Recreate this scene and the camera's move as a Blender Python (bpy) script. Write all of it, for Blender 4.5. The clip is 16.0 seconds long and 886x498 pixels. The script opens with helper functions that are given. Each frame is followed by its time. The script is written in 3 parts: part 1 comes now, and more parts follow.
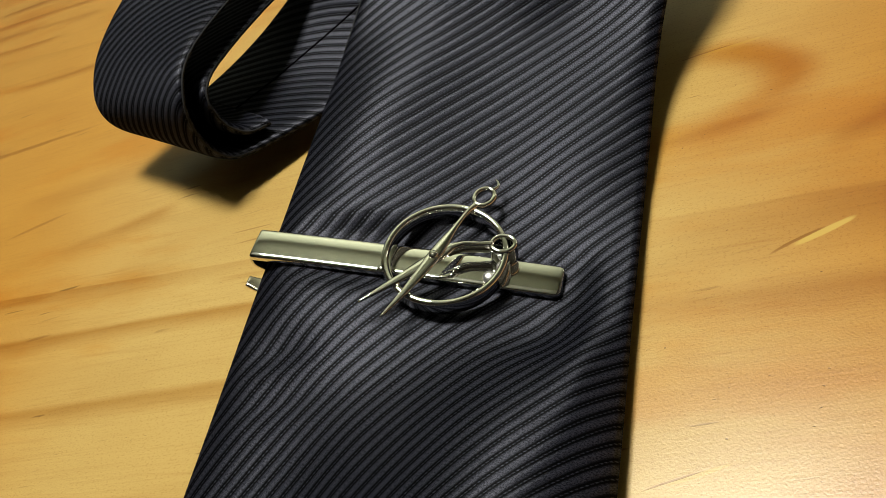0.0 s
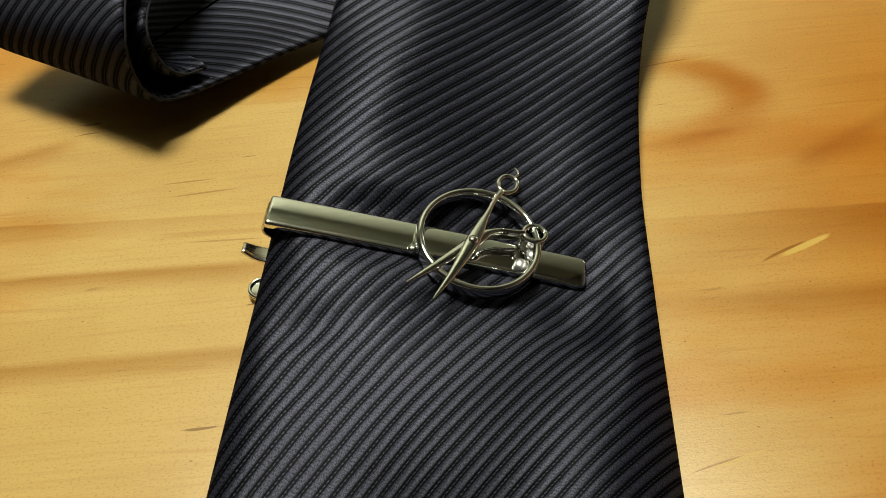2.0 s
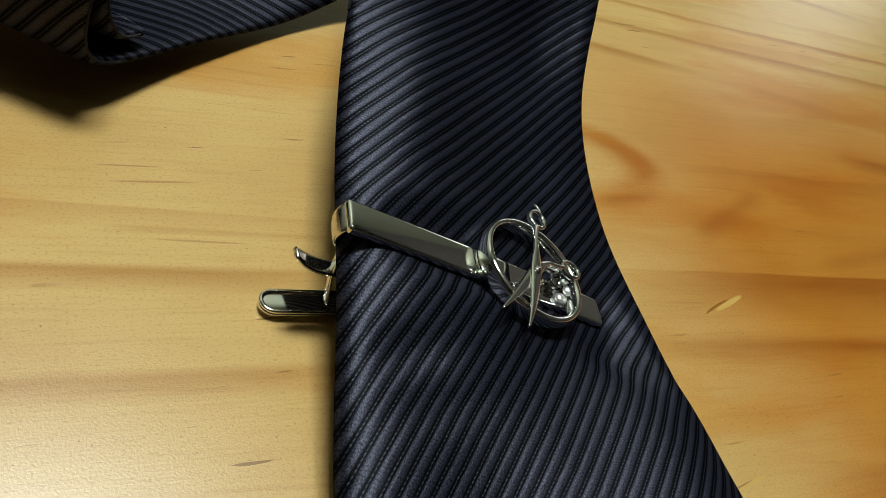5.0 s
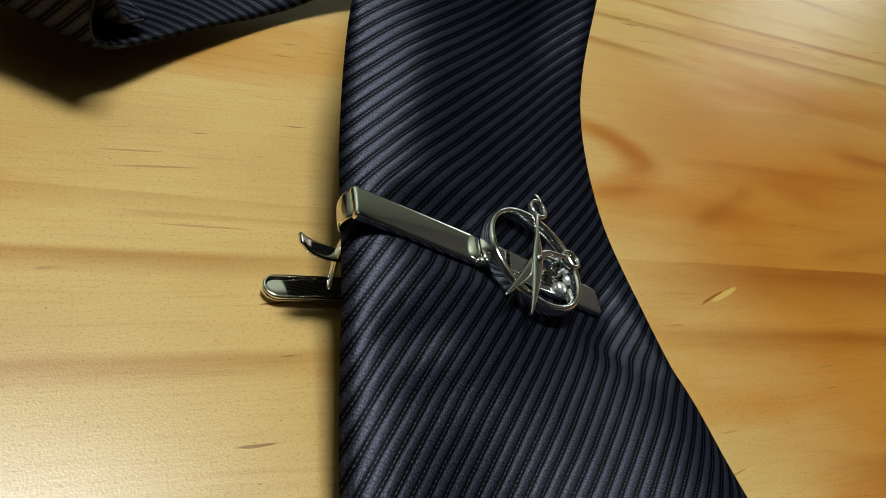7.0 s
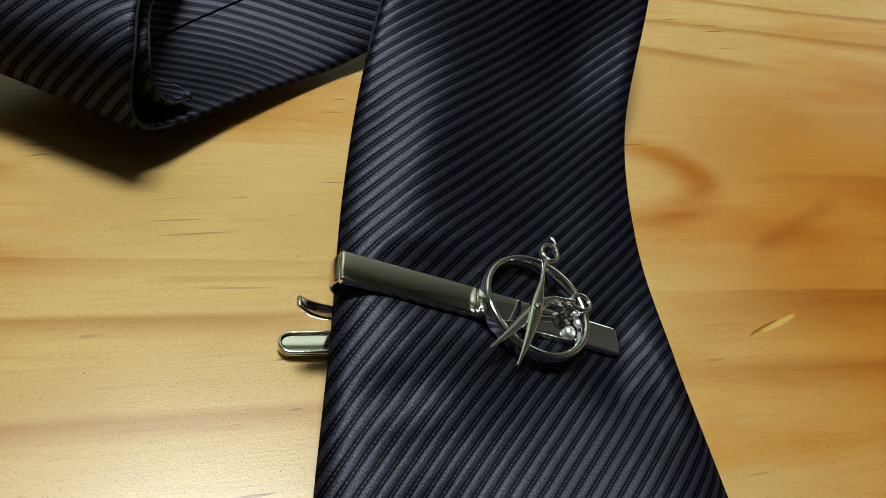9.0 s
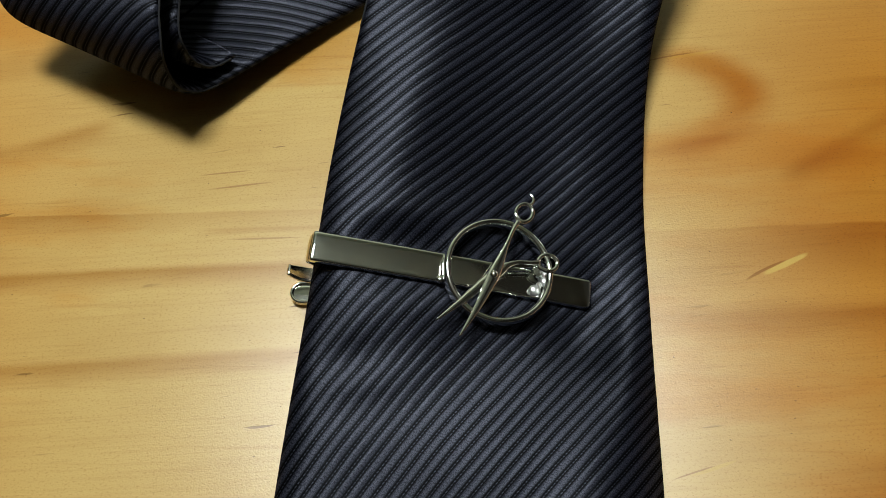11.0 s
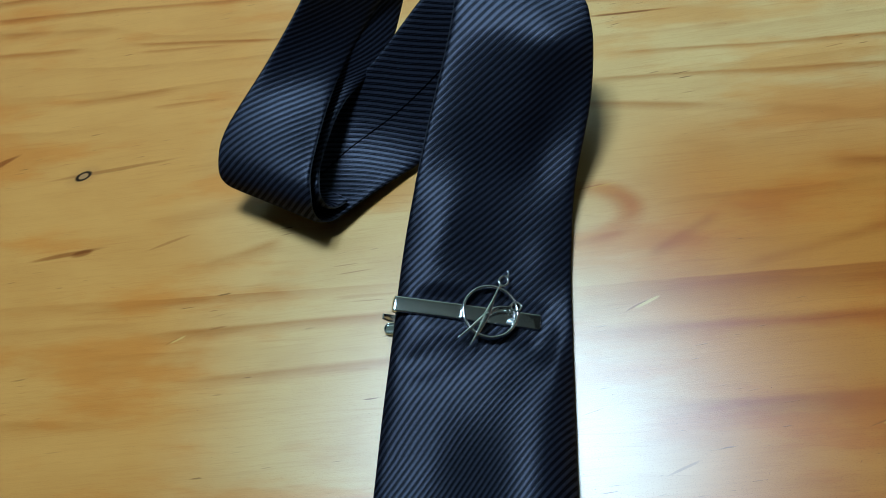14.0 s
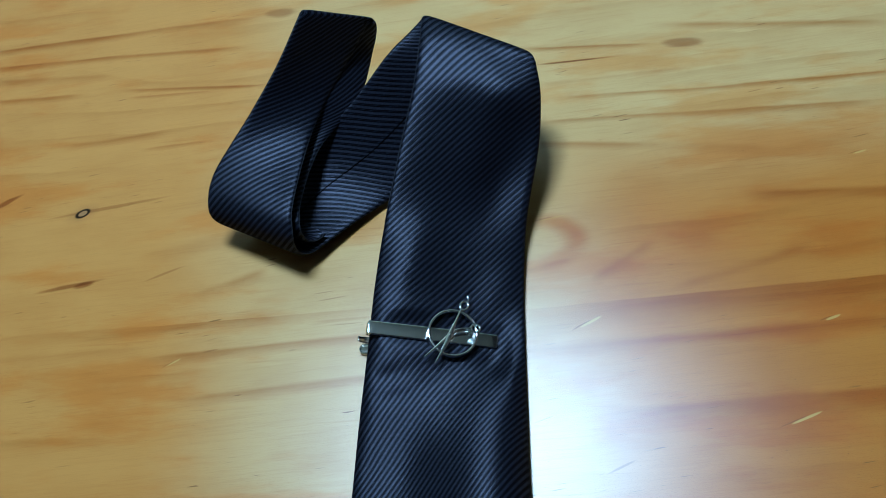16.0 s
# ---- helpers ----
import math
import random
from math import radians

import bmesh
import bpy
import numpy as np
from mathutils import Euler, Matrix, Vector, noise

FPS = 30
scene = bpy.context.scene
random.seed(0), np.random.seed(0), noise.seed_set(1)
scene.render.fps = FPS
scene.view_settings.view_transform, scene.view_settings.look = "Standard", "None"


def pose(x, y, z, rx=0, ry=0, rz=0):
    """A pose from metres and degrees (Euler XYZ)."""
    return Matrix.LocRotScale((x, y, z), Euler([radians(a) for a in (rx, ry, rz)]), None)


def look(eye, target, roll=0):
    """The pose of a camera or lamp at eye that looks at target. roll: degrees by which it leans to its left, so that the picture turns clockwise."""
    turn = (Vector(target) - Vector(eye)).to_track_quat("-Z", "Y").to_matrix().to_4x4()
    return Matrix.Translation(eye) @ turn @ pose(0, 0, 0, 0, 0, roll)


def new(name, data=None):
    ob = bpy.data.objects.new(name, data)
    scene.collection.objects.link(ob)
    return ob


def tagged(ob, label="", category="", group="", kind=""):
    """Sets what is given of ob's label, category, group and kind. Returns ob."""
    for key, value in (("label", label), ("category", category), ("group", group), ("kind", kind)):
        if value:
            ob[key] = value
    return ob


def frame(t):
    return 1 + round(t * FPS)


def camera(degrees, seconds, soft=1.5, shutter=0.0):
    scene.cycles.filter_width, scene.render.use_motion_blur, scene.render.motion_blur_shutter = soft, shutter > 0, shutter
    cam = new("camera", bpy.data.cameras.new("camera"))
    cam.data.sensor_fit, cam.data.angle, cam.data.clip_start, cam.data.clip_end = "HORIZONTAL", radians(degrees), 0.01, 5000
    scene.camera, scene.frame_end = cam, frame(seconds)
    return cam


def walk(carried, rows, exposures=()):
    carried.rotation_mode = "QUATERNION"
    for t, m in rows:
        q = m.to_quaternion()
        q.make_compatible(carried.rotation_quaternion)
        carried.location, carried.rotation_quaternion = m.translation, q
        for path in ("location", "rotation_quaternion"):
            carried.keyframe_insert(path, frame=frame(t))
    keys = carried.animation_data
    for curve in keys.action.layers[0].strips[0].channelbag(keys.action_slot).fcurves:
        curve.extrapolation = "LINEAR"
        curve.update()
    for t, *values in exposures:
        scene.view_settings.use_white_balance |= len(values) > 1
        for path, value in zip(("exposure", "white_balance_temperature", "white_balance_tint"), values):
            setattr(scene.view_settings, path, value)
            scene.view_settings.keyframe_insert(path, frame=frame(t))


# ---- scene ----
cam = camera(52.5, 16.0, soft=0.7)
PATH = [
    (0, (0.068, -0.111, 0.114), (-0.694, 1.254, -1.132), -30.9),
    (0.5, (0.067, -0.11, 0.115), (-0.691, 1.247, -1.144), -30.8),
    (1, (0.064, -0.112, 0.12), (-0.641, 1.254, -1.16), -29.3),
    (1.5, (0.047, -0.113, 0.131), (-0.468, 1.238, -1.251), -23.5),
    (2, (0.012, -0.11, 0.135), (-0.118, 1.201, -1.37), -10.0),
    (2.5, (-0.028, -0.11, 0.14), (0.241, 1.192, -1.354), 4.5),
    (3, (-0.049, -0.107, 0.132), (0.509, 1.157, -1.315), 14.9),
    (3.5, (-0.068, -0.096, 0.119), (0.693, 1.14, -1.257), 22.0),
    (4, (-0.073, -0.095, 0.118), (0.773, 1.133, -1.215), 24.7),
    (4.2, (-0.076, -0.094, 0.117), (0.805, 1.129, -1.198), 25.5),
    (6.5, (-0.082, -0.095, 0.117), (0.849, 1.106, -1.183), 27.8),
    (7, (-0.083, -0.095, 0.116), (0.858, 1.1, -1.182), 28.2),
    (7.5, (-0.082, -0.095, 0.117), (0.856, 1.101, -1.183), 28.1),
    (8, (-0.078, -0.097, 0.12), (0.801, 1.119, -1.202), 26.2),
    (8.2, (-0.075, -0.098, 0.123), (0.749, 1.147, -1.208), 24.2),
    (10.3, (-0.01, -0.101, 0.158), (0.043, 1.066, -1.465), -2.5),
    (10.5, (-0.007, -0.095, 0.16), (0.011, 0.996, -1.516), -3.7),
    (11, (0.01, -0.084, 0.178), (-0.13, 0.845, -1.588), -12.1),
    (11.5, (0.023, -0.085, 0.194), (-0.223, 0.777, -1.594), -19.8),
    (12, (0.033, -0.099, 0.224), (-0.289, 0.813, -1.527), -23.2),
    (12.5, (0.032, -0.119, 0.251), (-0.274, 0.816, -1.49), -21.8),
    (13, (0.038, -0.137, 0.28), (-0.293, 0.823, -1.443), -23.0),
    (13.5, (0.043, -0.153, 0.303), (-0.288, 0.841, -1.401), -23.0),
    (14, (0.048, -0.164, 0.326), (-0.264, 0.871, -1.357), -21.9),
    (14.5, (0.053, -0.172, 0.344), (-0.252, 0.871, -1.335), -22.2),
    (15, (0.058, -0.176, 0.367), (-0.237, 0.892, -1.298), -21.8),
    (15.5, (0.06, -0.181, 0.369), (-0.235, 0.879, -1.301), -21.6),
    (16, (0.061, -0.182, 0.369), (-0.198, 0.872, -1.311), -20.3),
]
EXPOSURES = [(0, 0.42, 7500, 3), (2.5, 0.40, 7500, 3), (3.5, 0.2, 6400, 3), (8.2, 0.2, 6250, 3), (11, 0.18, 6400, 1), (12.5, 0.14, 6350, 0), (13.5, 0.10, 5000, -4), (14.5, 0.10, 4400, -5), (16, 0.07, 4230, -4)]
walk(cam, [(t, look(eye, target, roll)) for t, eye, target, roll in PATH], EXPOSURES)

# ---- light ----
world = bpy.data.worlds.new("room_world")
world.use_nodes = True
world.node_tree.nodes["Background"].inputs[0].default_value = (0.9, 0.95, 1.0, 1)
world.node_tree.nodes["Background"].inputs[1].default_value = 0.02
scene.world = world


def area_lamp(name, place, target, wide, deep, watts, colour):
    data = bpy.data.lights.new(name, "AREA")
    data.shape, data.size, data.size_y, data.energy, data.color = "RECTANGLE", wide, deep, watts, colour
    ob = new(name, data)
    ob.matrix_world = look(place, target)
    return ob


LAMP = (-0.10, 0.39, 1.62)
TUBE = (0.42, 0.30)
area_lamp("ceiling_tube_light", LAMP, (LAMP[0], LAMP[1], 0), *TUBE, 26, (0.95, 0.97, 1.0))
# added lamp, no part of the fixture: brightens the ceiling the chrome mirrors
area_lamp("added_ceiling_uplight", (LAMP[0], LAMP[1], 1.655), (LAMP[0], LAMP[1], 3), 0.10, TUBE[1], 4.5, (0.95, 0.97, 1.0))

# the small window in the north wall
WINDOW = (1.06, 1.46, 0.12, 0.52)
area_lamp("window_light", (1.26, 1.025, 0.32), (1.26, 0, 0.32), 0.34, 0.34, 0.55, (1.0, 0.97, 0.95))


# ---- node helpers ----
class Nodes:
    def __init__(self, name):
        self.mat = bpy.data.materials.new(name)
        self.mat.use_nodes = True
        self.tree = self.mat.node_tree
        self.bsdf = self.tree.nodes["Principled BSDF"]

    def put(self, socket, value):
        if isinstance(value, bpy.types.NodeSocket):
            self.tree.links.new(value, socket)
        else:
            socket.default_value = value

    def node(self, kind, **props):
        n = self.tree.nodes.new(kind)
        for key, value in props.items():
            if key == "operation":
                n.operation = value
            elif key == "blend_type":
                n.blend_type = value
            elif key == "data_type":
                n.data_type = value
            elif key == "uv_map":
                n.uv_map = value
        return n

    def math(self, op, a, b=0.0, c=0.0):
        n = self.node("ShaderNodeMath", operation=op)
        for socket, value in zip(n.inputs, (a, b, c)):
            self.put(socket, value)
        return n.outputs[0]

    def add(self, a, b):
        return self.math("ADD", a, b)

    def mul(self, a, b):
        return self.math("MULTIPLY", a, b)

    def ramp(self, value, low, high, smooth=True):
        n = self.node("ShaderNodeMapRange")
        n.interpolation_type = "SMOOTHSTEP" if smooth else "LINEAR"
        self.put(n.inputs[0], value)
        n.inputs[1].default_value, n.inputs[2].default_value = low, high
        return n.outputs[0]

    def xyz(self, x, y, z):
        n = self.node("ShaderNodeCombineXYZ")
        for socket, value in zip(n.inputs, (x, y, z)):
            self.put(socket, value)
        return n.outputs[0]

    def noise(self, vector, scale=1.0, detail=2.0, rough=0.5):
        n = self.node("ShaderNodeTexNoise")
        self.put(n.inputs["Vector"], vector)
        n.inputs["Scale"].default_value, n.inputs["Detail"].default_value, n.inputs["Roughness"].default_value = scale, detail, rough
        return n.outputs[0]

    def mix(self, f, a, b, blend="MIX"):
        n = self.node("ShaderNodeMix", data_type="RGBA", blend_type=blend)
        self.put(n.inputs[0], f)
        self.put(n.inputs[6], a)
        self.put(n.inputs[7], b)
        return n.outputs[2]

    def bump(self, height, distance, strength=1.0, normal=None):
        n = self.node("ShaderNodeBump")
        n.inputs["Strength"].default_value, n.inputs["Distance"].default_value = strength, distance
        self.put(n.inputs["Height"], height)
        if normal is not None:
            self.put(n.inputs["Normal"], normal)
        return n.outputs[0]

    def place(self):
        n = self.node("ShaderNodeTexCoord")
        s = self.node("ShaderNodeSeparateXYZ")
        self.put(s.inputs[0], n.outputs["Object"])
        return n.outputs["Object"], s.outputs[0], s.outputs[1], s.outputs[2]

    def gloss(self, kind, colour, rough, normal, anisotropy=0.0, rotation=0.0, tangent=None):
        n = self.node("ShaderNodeBsdfAnisotropic")
        n.distribution = kind
        for key, value in (("Color", colour), ("Roughness", rough), ("Normal", normal), ("Anisotropy", anisotropy), ("Rotation", rotation)):
            self.put(n.inputs[key], value)
        if tangent is not None:
            self.put(n.inputs["Tangent"], tangent)
        return n.outputs[0]

    def over(self, kind, top, factor=None):
        """Lays a gloss over the base: added, or mixed by a factor."""
        n = self.node(kind)
        at = 0
        if factor is not None:
            self.put(n.inputs[0], factor)
            at = 1
        self.put(n.inputs[at], self.bsdf.outputs[0])
        self.put(n.inputs[at + 1], top)
        self.put(self.tree.nodes["Material Output"].inputs["Surface"], n.outputs[0])
        return self.mat

    def surface(self, **values):
        for key, value in values.items():
            self.put(self.bsdf.inputs[key.replace("_", " ")], value)
        return self.mat


# ---- materials ----
def pine():
    m = Nodes("varnished_pine")
    _, x, y, _ = m.place()
    slow = m.noise(m.xyz(m.mul(x, 5.0), m.mul(y, 16.0), 3.1), 1.0, 2.0)
    fine = m.noise(m.xyz(m.mul(x, 22.0), m.mul(y, 120.0), 7.7), 1.0, 5.0, 0.6)
    ragged = m.math("SUBTRACT", fine, 0.5)
    # year rings that wander along the board and swirl round knots
    g = m.add(y, m.mul(m.math("SUBTRACT", slow, 0.5), 0.026))
    g = m.add(m.add(m.add(g, m.mul(ragged, 0.007)), m.mul(x, 0.085)), -0.018)
    for kx, ky, ax, ay, amp in SWIRLS:
        dx, dy = m.mul(m.math("SUBTRACT", x, kx), 1 / ax), m.mul(m.math("SUBTRACT", y, ky), 1 / ay)
        r2 = m.add(m.mul(dx, dx), m.mul(dy, dy))
        g = m.add(g, m.mul(m.math("EXPONENT", m.mul(r2, -1.0)), amp))
    ring = m.math("FRACT", m.mul(g, 1 / 0.0262))
    late = m.add(m.mul(m.ramp(ring, 0.30, 0.90), 0.40), m.mul(m.ramp(ring, 0.74, 0.93), 0.60))
    late = m.mul(late, m.math("SUBTRACT", 1.0, m.ramp(ring, 0.955, 1.0)))
    gaps = m.noise(m.xyz(m.mul(x, 14.0), m.mul(y, 40.0), 6.3), 1.0, 3.0)
    broad = m.noise(m.xyz(m.mul(x, 3.0), m.mul(y, 9.0), 1.3), 1.0, 3.0)
    wander = m.mul(m.math("SUBTRACT", broad, 0.5), 0.10)
    late = m.mul(m.mul(late, m.ramp(m.add(m.mul(broad, 0.5), m.mul(gaps, 0.5)), 0.40, 0.60)), 0.32)
    fibre = m.noise(m.xyz(m.mul(x, 55.0), m.mul(y, 1500.0), 0.5), 1.0, 3.0, 0.6)
    blotch = m.noise(m.xyz(m.mul(x, 26.0), m.mul(y, 45.0), 5.0), 1.0, 3.0)
    col = m.mix(late, PALE, AMBER)
    col = m.mix(m.mul(m.ramp(blotch, 0.40, 0.70), 0.40), col, HONEY)
    # amber flames along the grain
    flame = m.noise(m.xyz(m.mul(x, 9.0), m.mul(m.add(y, m.mul(x, 0.085)), 34.0), 12.0), 1.0, 5.0, 0.6)
    col = m.mix(m.mul(m.ramp(flame, 0.48, 0.64), 0.75), col, m.mix(1.0, col, (0.90, 0.68, 0.40, 1), "MULTIPLY"))
    # redder heartwood on both sides of the pale middle of the board
    east, west = m.ramp(m.add(x, wander), 0.015, 0.095), m.ramp(m.add(m.mul(x, -1.0), wander), 0.060, 0.14)
    east = m.mul(east, m.math("SUBTRACT", 1.0, m.ramp(m.add(y, wander), 0.03, 0.12)))
    col = m.mix(east, col, m.mix(1.0, col, (0.79, 0.49, 0.18, 1), "MULTIPLY"))
    col = m.mix(west, col, m.mix(1.0, col, (0.92, 0.69, 0.40, 1), "MULTIPLY"))
    # single bands of late wood, sharp on the far side
    for x0, y0, x1, y1, near, far, tone in BANDS_WEST + BANDS_MIDDLE + BANDS_EAST:
        length = math.hypot(x1 - x0, y1 - y0)
        c, k = (x1 - x0) / length, (y1 - y0) / length
        dx, dy = m.math("SUBTRACT", x, x0), m.math("SUBTRACT", y, y0)
        a = m.add(m.mul(dx, c / length), m.mul(dy, k / length))
        b = m.add(m.add(m.mul(dy, c), m.mul(dx, -k)), m.mul(ragged, 0.0022))
        f = m.mul(m.ramp(b, -near, 0.0, False), m.math("SUBTRACT", 1.0, m.ramp(b, 0.0, far)))
        f = m.mul(f, m.mul(m.ramp(a, -0.05, 0.20), m.math("SUBTRACT", 1.0, m.ramp(a, 0.80, 1.05))))
        f = m.mul(f, m.add(0.45, m.mul(m.ramp(gaps, 0.28, 0.55), 0.55)))
        col = m.mix(m.mul(f, tone), col, m.mix(1.0, col, (0.60, 0.38, 0.15, 1), "MULTIPLY"))
    # long fine lines of grain
    hair = m.noise(m.xyz(m.mul(x, 16.0), m.mul(m.add(y, m.mul(x, 0.07)), 620.0), 21.0), 1.0, 3.0, 0.6)
    hair = m.mul(m.ramp(hair, 0.58, 0.74), m.ramp(gaps, 0.40, 0.62))
    col = m.mix(m.mul(hair, 0.40), col, m.mix(1.0, col, (0.66, 0.46, 0.25, 1), "MULTIPLY"))
    col = m.mix(m.mul(m.ramp(fibre, 0.45, 0.75), 0.22), col, m.mix(1.0, col, (0.66, 0.50, 0.34, 1), "MULTIPLY"))
    # fine grain under the varnish
    pepper = m.noise(m.xyz(m.mul(x, 0.7), y, 2.0), 2300.0, 3.0, 0.65)
    col = m.mix(m.mul(m.ramp(pepper, 0.52, 0.68), 0.55), col, m.mix(1.0, col, (0.68, 0.56, 0.40, 1), "MULTIPLY"))
    # short open pores in loose rows
    pore = m.noise(m.xyz(m.mul(x, 75.0), m.mul(m.add(y, m.mul(x, -0.06)), 900.0), 9.0), 1.0, 1.0)
    few = m.ramp(m.noise(m.xyz(m.mul(x, 18.0), m.mul(y, 30.0), 2.0), 1.0, 1.0), 0.48, 0.60)
    pores = m.mul(m.ramp(pore, 0.70, 0.76), few)
    col = m.mix(m.mul(pores, 0.75), col, (0.16, 0.07, 0.015, 1))
    speck = m.mul(m.ramp(m.noise(m.xyz(m.mul(x, 0.6), y, 4.0), 1400.0, 1.0), 0.74, 0.80), m.ramp(m.noise(m.xyz(x, y, 8.0), 60.0, 1.0), 0.45, 0.6))
    col = m.mix(m.mul(speck, 0.7), col, (0.07, 0.025, 0.006, 1))
    dent = m.add(pores, speck)

    def turned(mx, my, length, turn, width, rough):
        c, k = math.cos(math.radians(turn)), math.sin(math.radians(turn))
        dx, dy = m.math("SUBTRACT", x, mx), m.math("SUBTRACT", y, my)
        a = m.mul(m.add(m.mul(dx, c), m.mul(dy, k)), 2 / length)
        return a, m.add(m.mul(m.add(m.mul(dy, c), m.mul(dx, -k)), 2 / width), m.mul(ragged, rough))

    # dark streaks and smudges: place, length, turn, width, depth of tone
    for mx, my, length, turn, width, dark in STREAKS:
        a, b = turned(mx, my, length, turn, width, 1.5)
        f = m.math("SUBTRACT", 1.0, m.ramp(m.add(m.mul(a, a), m.mul(b, b)), 0.15, 1.0))
        col = m.mix(m.mul(f, dark), col, m.mix(1.0, col, (0.42, 0.24, 0.12, 1), "MULTIPLY"))
    # torn slashes: a dark lip along the far side, bare pale wood along the near side
    for mx, my, length, turn, width, dark in SLASHES:
        a, b = turned(mx, my, length, turn, width, 1.1)
        aa = m.mul(a, a)
        lip = m.add(m.mul(m.add(b, -0.40), 2.8), m.mul(aa, 0.9))
        lip = m.add(m.mul(lip, lip), m.math("POWER", m.math("ABSOLUTE", m.mul(m.add(a, 0.25), 1.4)), 3.0))
        bare = m.add(m.mul(m.add(b, 0.35), 1.5), m.mul(aa, -0.2))
        bare = m.add(m.mul(bare, bare), m.math("POWER", m.math("ABSOLUTE", m.mul(m.add(a, -0.30), 1.35)), 3.0))
        f = m.math("SUBTRACT", 1.0, m.ramp(bare, 0.35, 1.0))
        col = m.mix(m.mul(f, min(1.0, dark)), col, (0.52, 0.34, 0.085, 1))
        f = m.math("SUBTRACT", 1.0, m.ramp(lip, 0.15, 0.9))
        col = m.mix(m.mul(f, 0.80 * dark), col, (0.22, 0.078, 0.008, 1))
        dent = m.add(dent, f)
    # a swirl of amber round a hidden knot
    dx, dy = m.mul(m.math("SUBTRACT", x, 0.0500), 1 / 0.0185), m.mul(m.math("SUBTRACT", y, 0.0445), 1 / 0.0125)
    r = m.add(m.math("SQRT", m.add(m.mul(dx, dx), m.mul(dy, dy))), m.mul(m.math("SUBTRACT", slow, 0.5), 0.5))
    swirl = m.mul(m.ramp(r, 0.45, 1.0), m.math("SUBTRACT", 1.0, m.ramp(r, 1.05, 1.5)))
    swirl = m.mul(swirl, m.mul(m.ramp(dx, -0.6, 0.7), m.add(0.5, m.mul(m.ramp(blotch, 0.25, 0.6), 0.5))))
    col = m.mix(swirl, col, m.mix(1.0, col, (0.76, 0.48, 0.18, 1), "MULTIPLY"))
    for kx, ky, a0, b0 in KNOTS:
        dx, dy = m.mul(m.math("SUBTRACT", x, kx), 1 / a0), m.mul(m.math("SUBTRACT", m.add(y, m.mul(m.math("SUBTRACT", x, kx), -0.2)), ky), 1 / b0)
        r = m.add(m.math("SQRT", m.add(m.mul(dx, dx), m.mul(dy, dy))), m.mul(m.math("SUBTRACT", blotch, 0.5), 0.8))
        rim = m.mul(m.ramp(r, 0.55, 0.80), m.math("SUBTRACT", 1.0, m.ramp(r, 0.95, 1.35)))
        glow = m.math("SUBTRACT", 1.0, m.ramp(r, 0.8, 3.2))
        col = m.mix(m.mul(glow, 0.30), col, (0.22, 0.10, 0.03, 1))
        col = m.mix(m.math("SUBTRACT", 1.0, m.ramp(r, 0.4, 0.9)), col, (0.30, 0.17, 0.06, 1))
        col = m.mix(rim, col, (0.012, 0.005, 0.002, 1))
    rough = m.add(0.40, m.add(m.mul(blotch, 0.08), m.mul(fibre, 0.06)))
    grain = m.bump(m.add(m.mul(fibre, 0.5), m.mul(dent, -1.0)), 0.00012, 0.5)
    orange = m.noise(m.xyz(x, y, 0.0), 2500.0, 2.0)
    normal = m.bump(orange, 0.00008, 0.7, grain)
    m.surface(Base_Color=col, Roughness=rough, Normal=normal, Specular_IOR_Level=0.0)
    # the varnish
    film = m.bump(m.add(orange, m.mul(fibre, 0.6)), 0.00010, 0.16)
    fresnel = m.node("ShaderNodeFresnel")
    fresnel.inputs["IOR"].default_value = VARNISH_IOR
    coat = m.gloss("BECKMANN", (1, 1, 1, 1), VARNISH_ROUGH, film)
    return m.over("ShaderNodeMixShader", coat, fresnel.outputs[0])


PALE, HONEY, AMBER = (0.54, 0.364, 0.128, 1), (0.45, 0.276, 0.086, 1), (0.34, 0.182, 0.040, 1)
VARNISH_ROUGH, VARNISH_IOR = 0.315, 1.51
SWIRLS = [
    (0.058, 0.055, 0.022, 0.020, 0.030),
    (0.110, 0.060, 0.060, 0.030, 0.016),
    (-0.195, 0.107, 0.045, 0.012, 0.022),
    (-0.186, 0.061, 0.045, 0.012, 0.020),
    (0.155, 0.020, 0.060, 0.020, 0.012),
    (-0.12, 0.19, 0.12, 0.03, 0.020),
]
# slanting torn slashes: place, length, turn, width, strength
SLASHES = [
    (0.0667, -0.0010, 0.0160, 22, 0.0024, 1.00),
    (0.0445, -0.0432, 0.014, 14, 0.0012, 0.70),
    (0.1455, -0.0572, 0.020, 16, 0.0020, 0.95),
    (-0.1330, 0.0082, 0.011, 22, 0.0014, 0.80),
    (0.1690, -0.0142, 0.010, 14, 0.0022, 0.80),
    (0.0560, 0.0577, 0.019, 5, 0.0016, 0.75),
    (0.2042, 0.0684, 0.009, 8, 0.0018, 0.75),
]
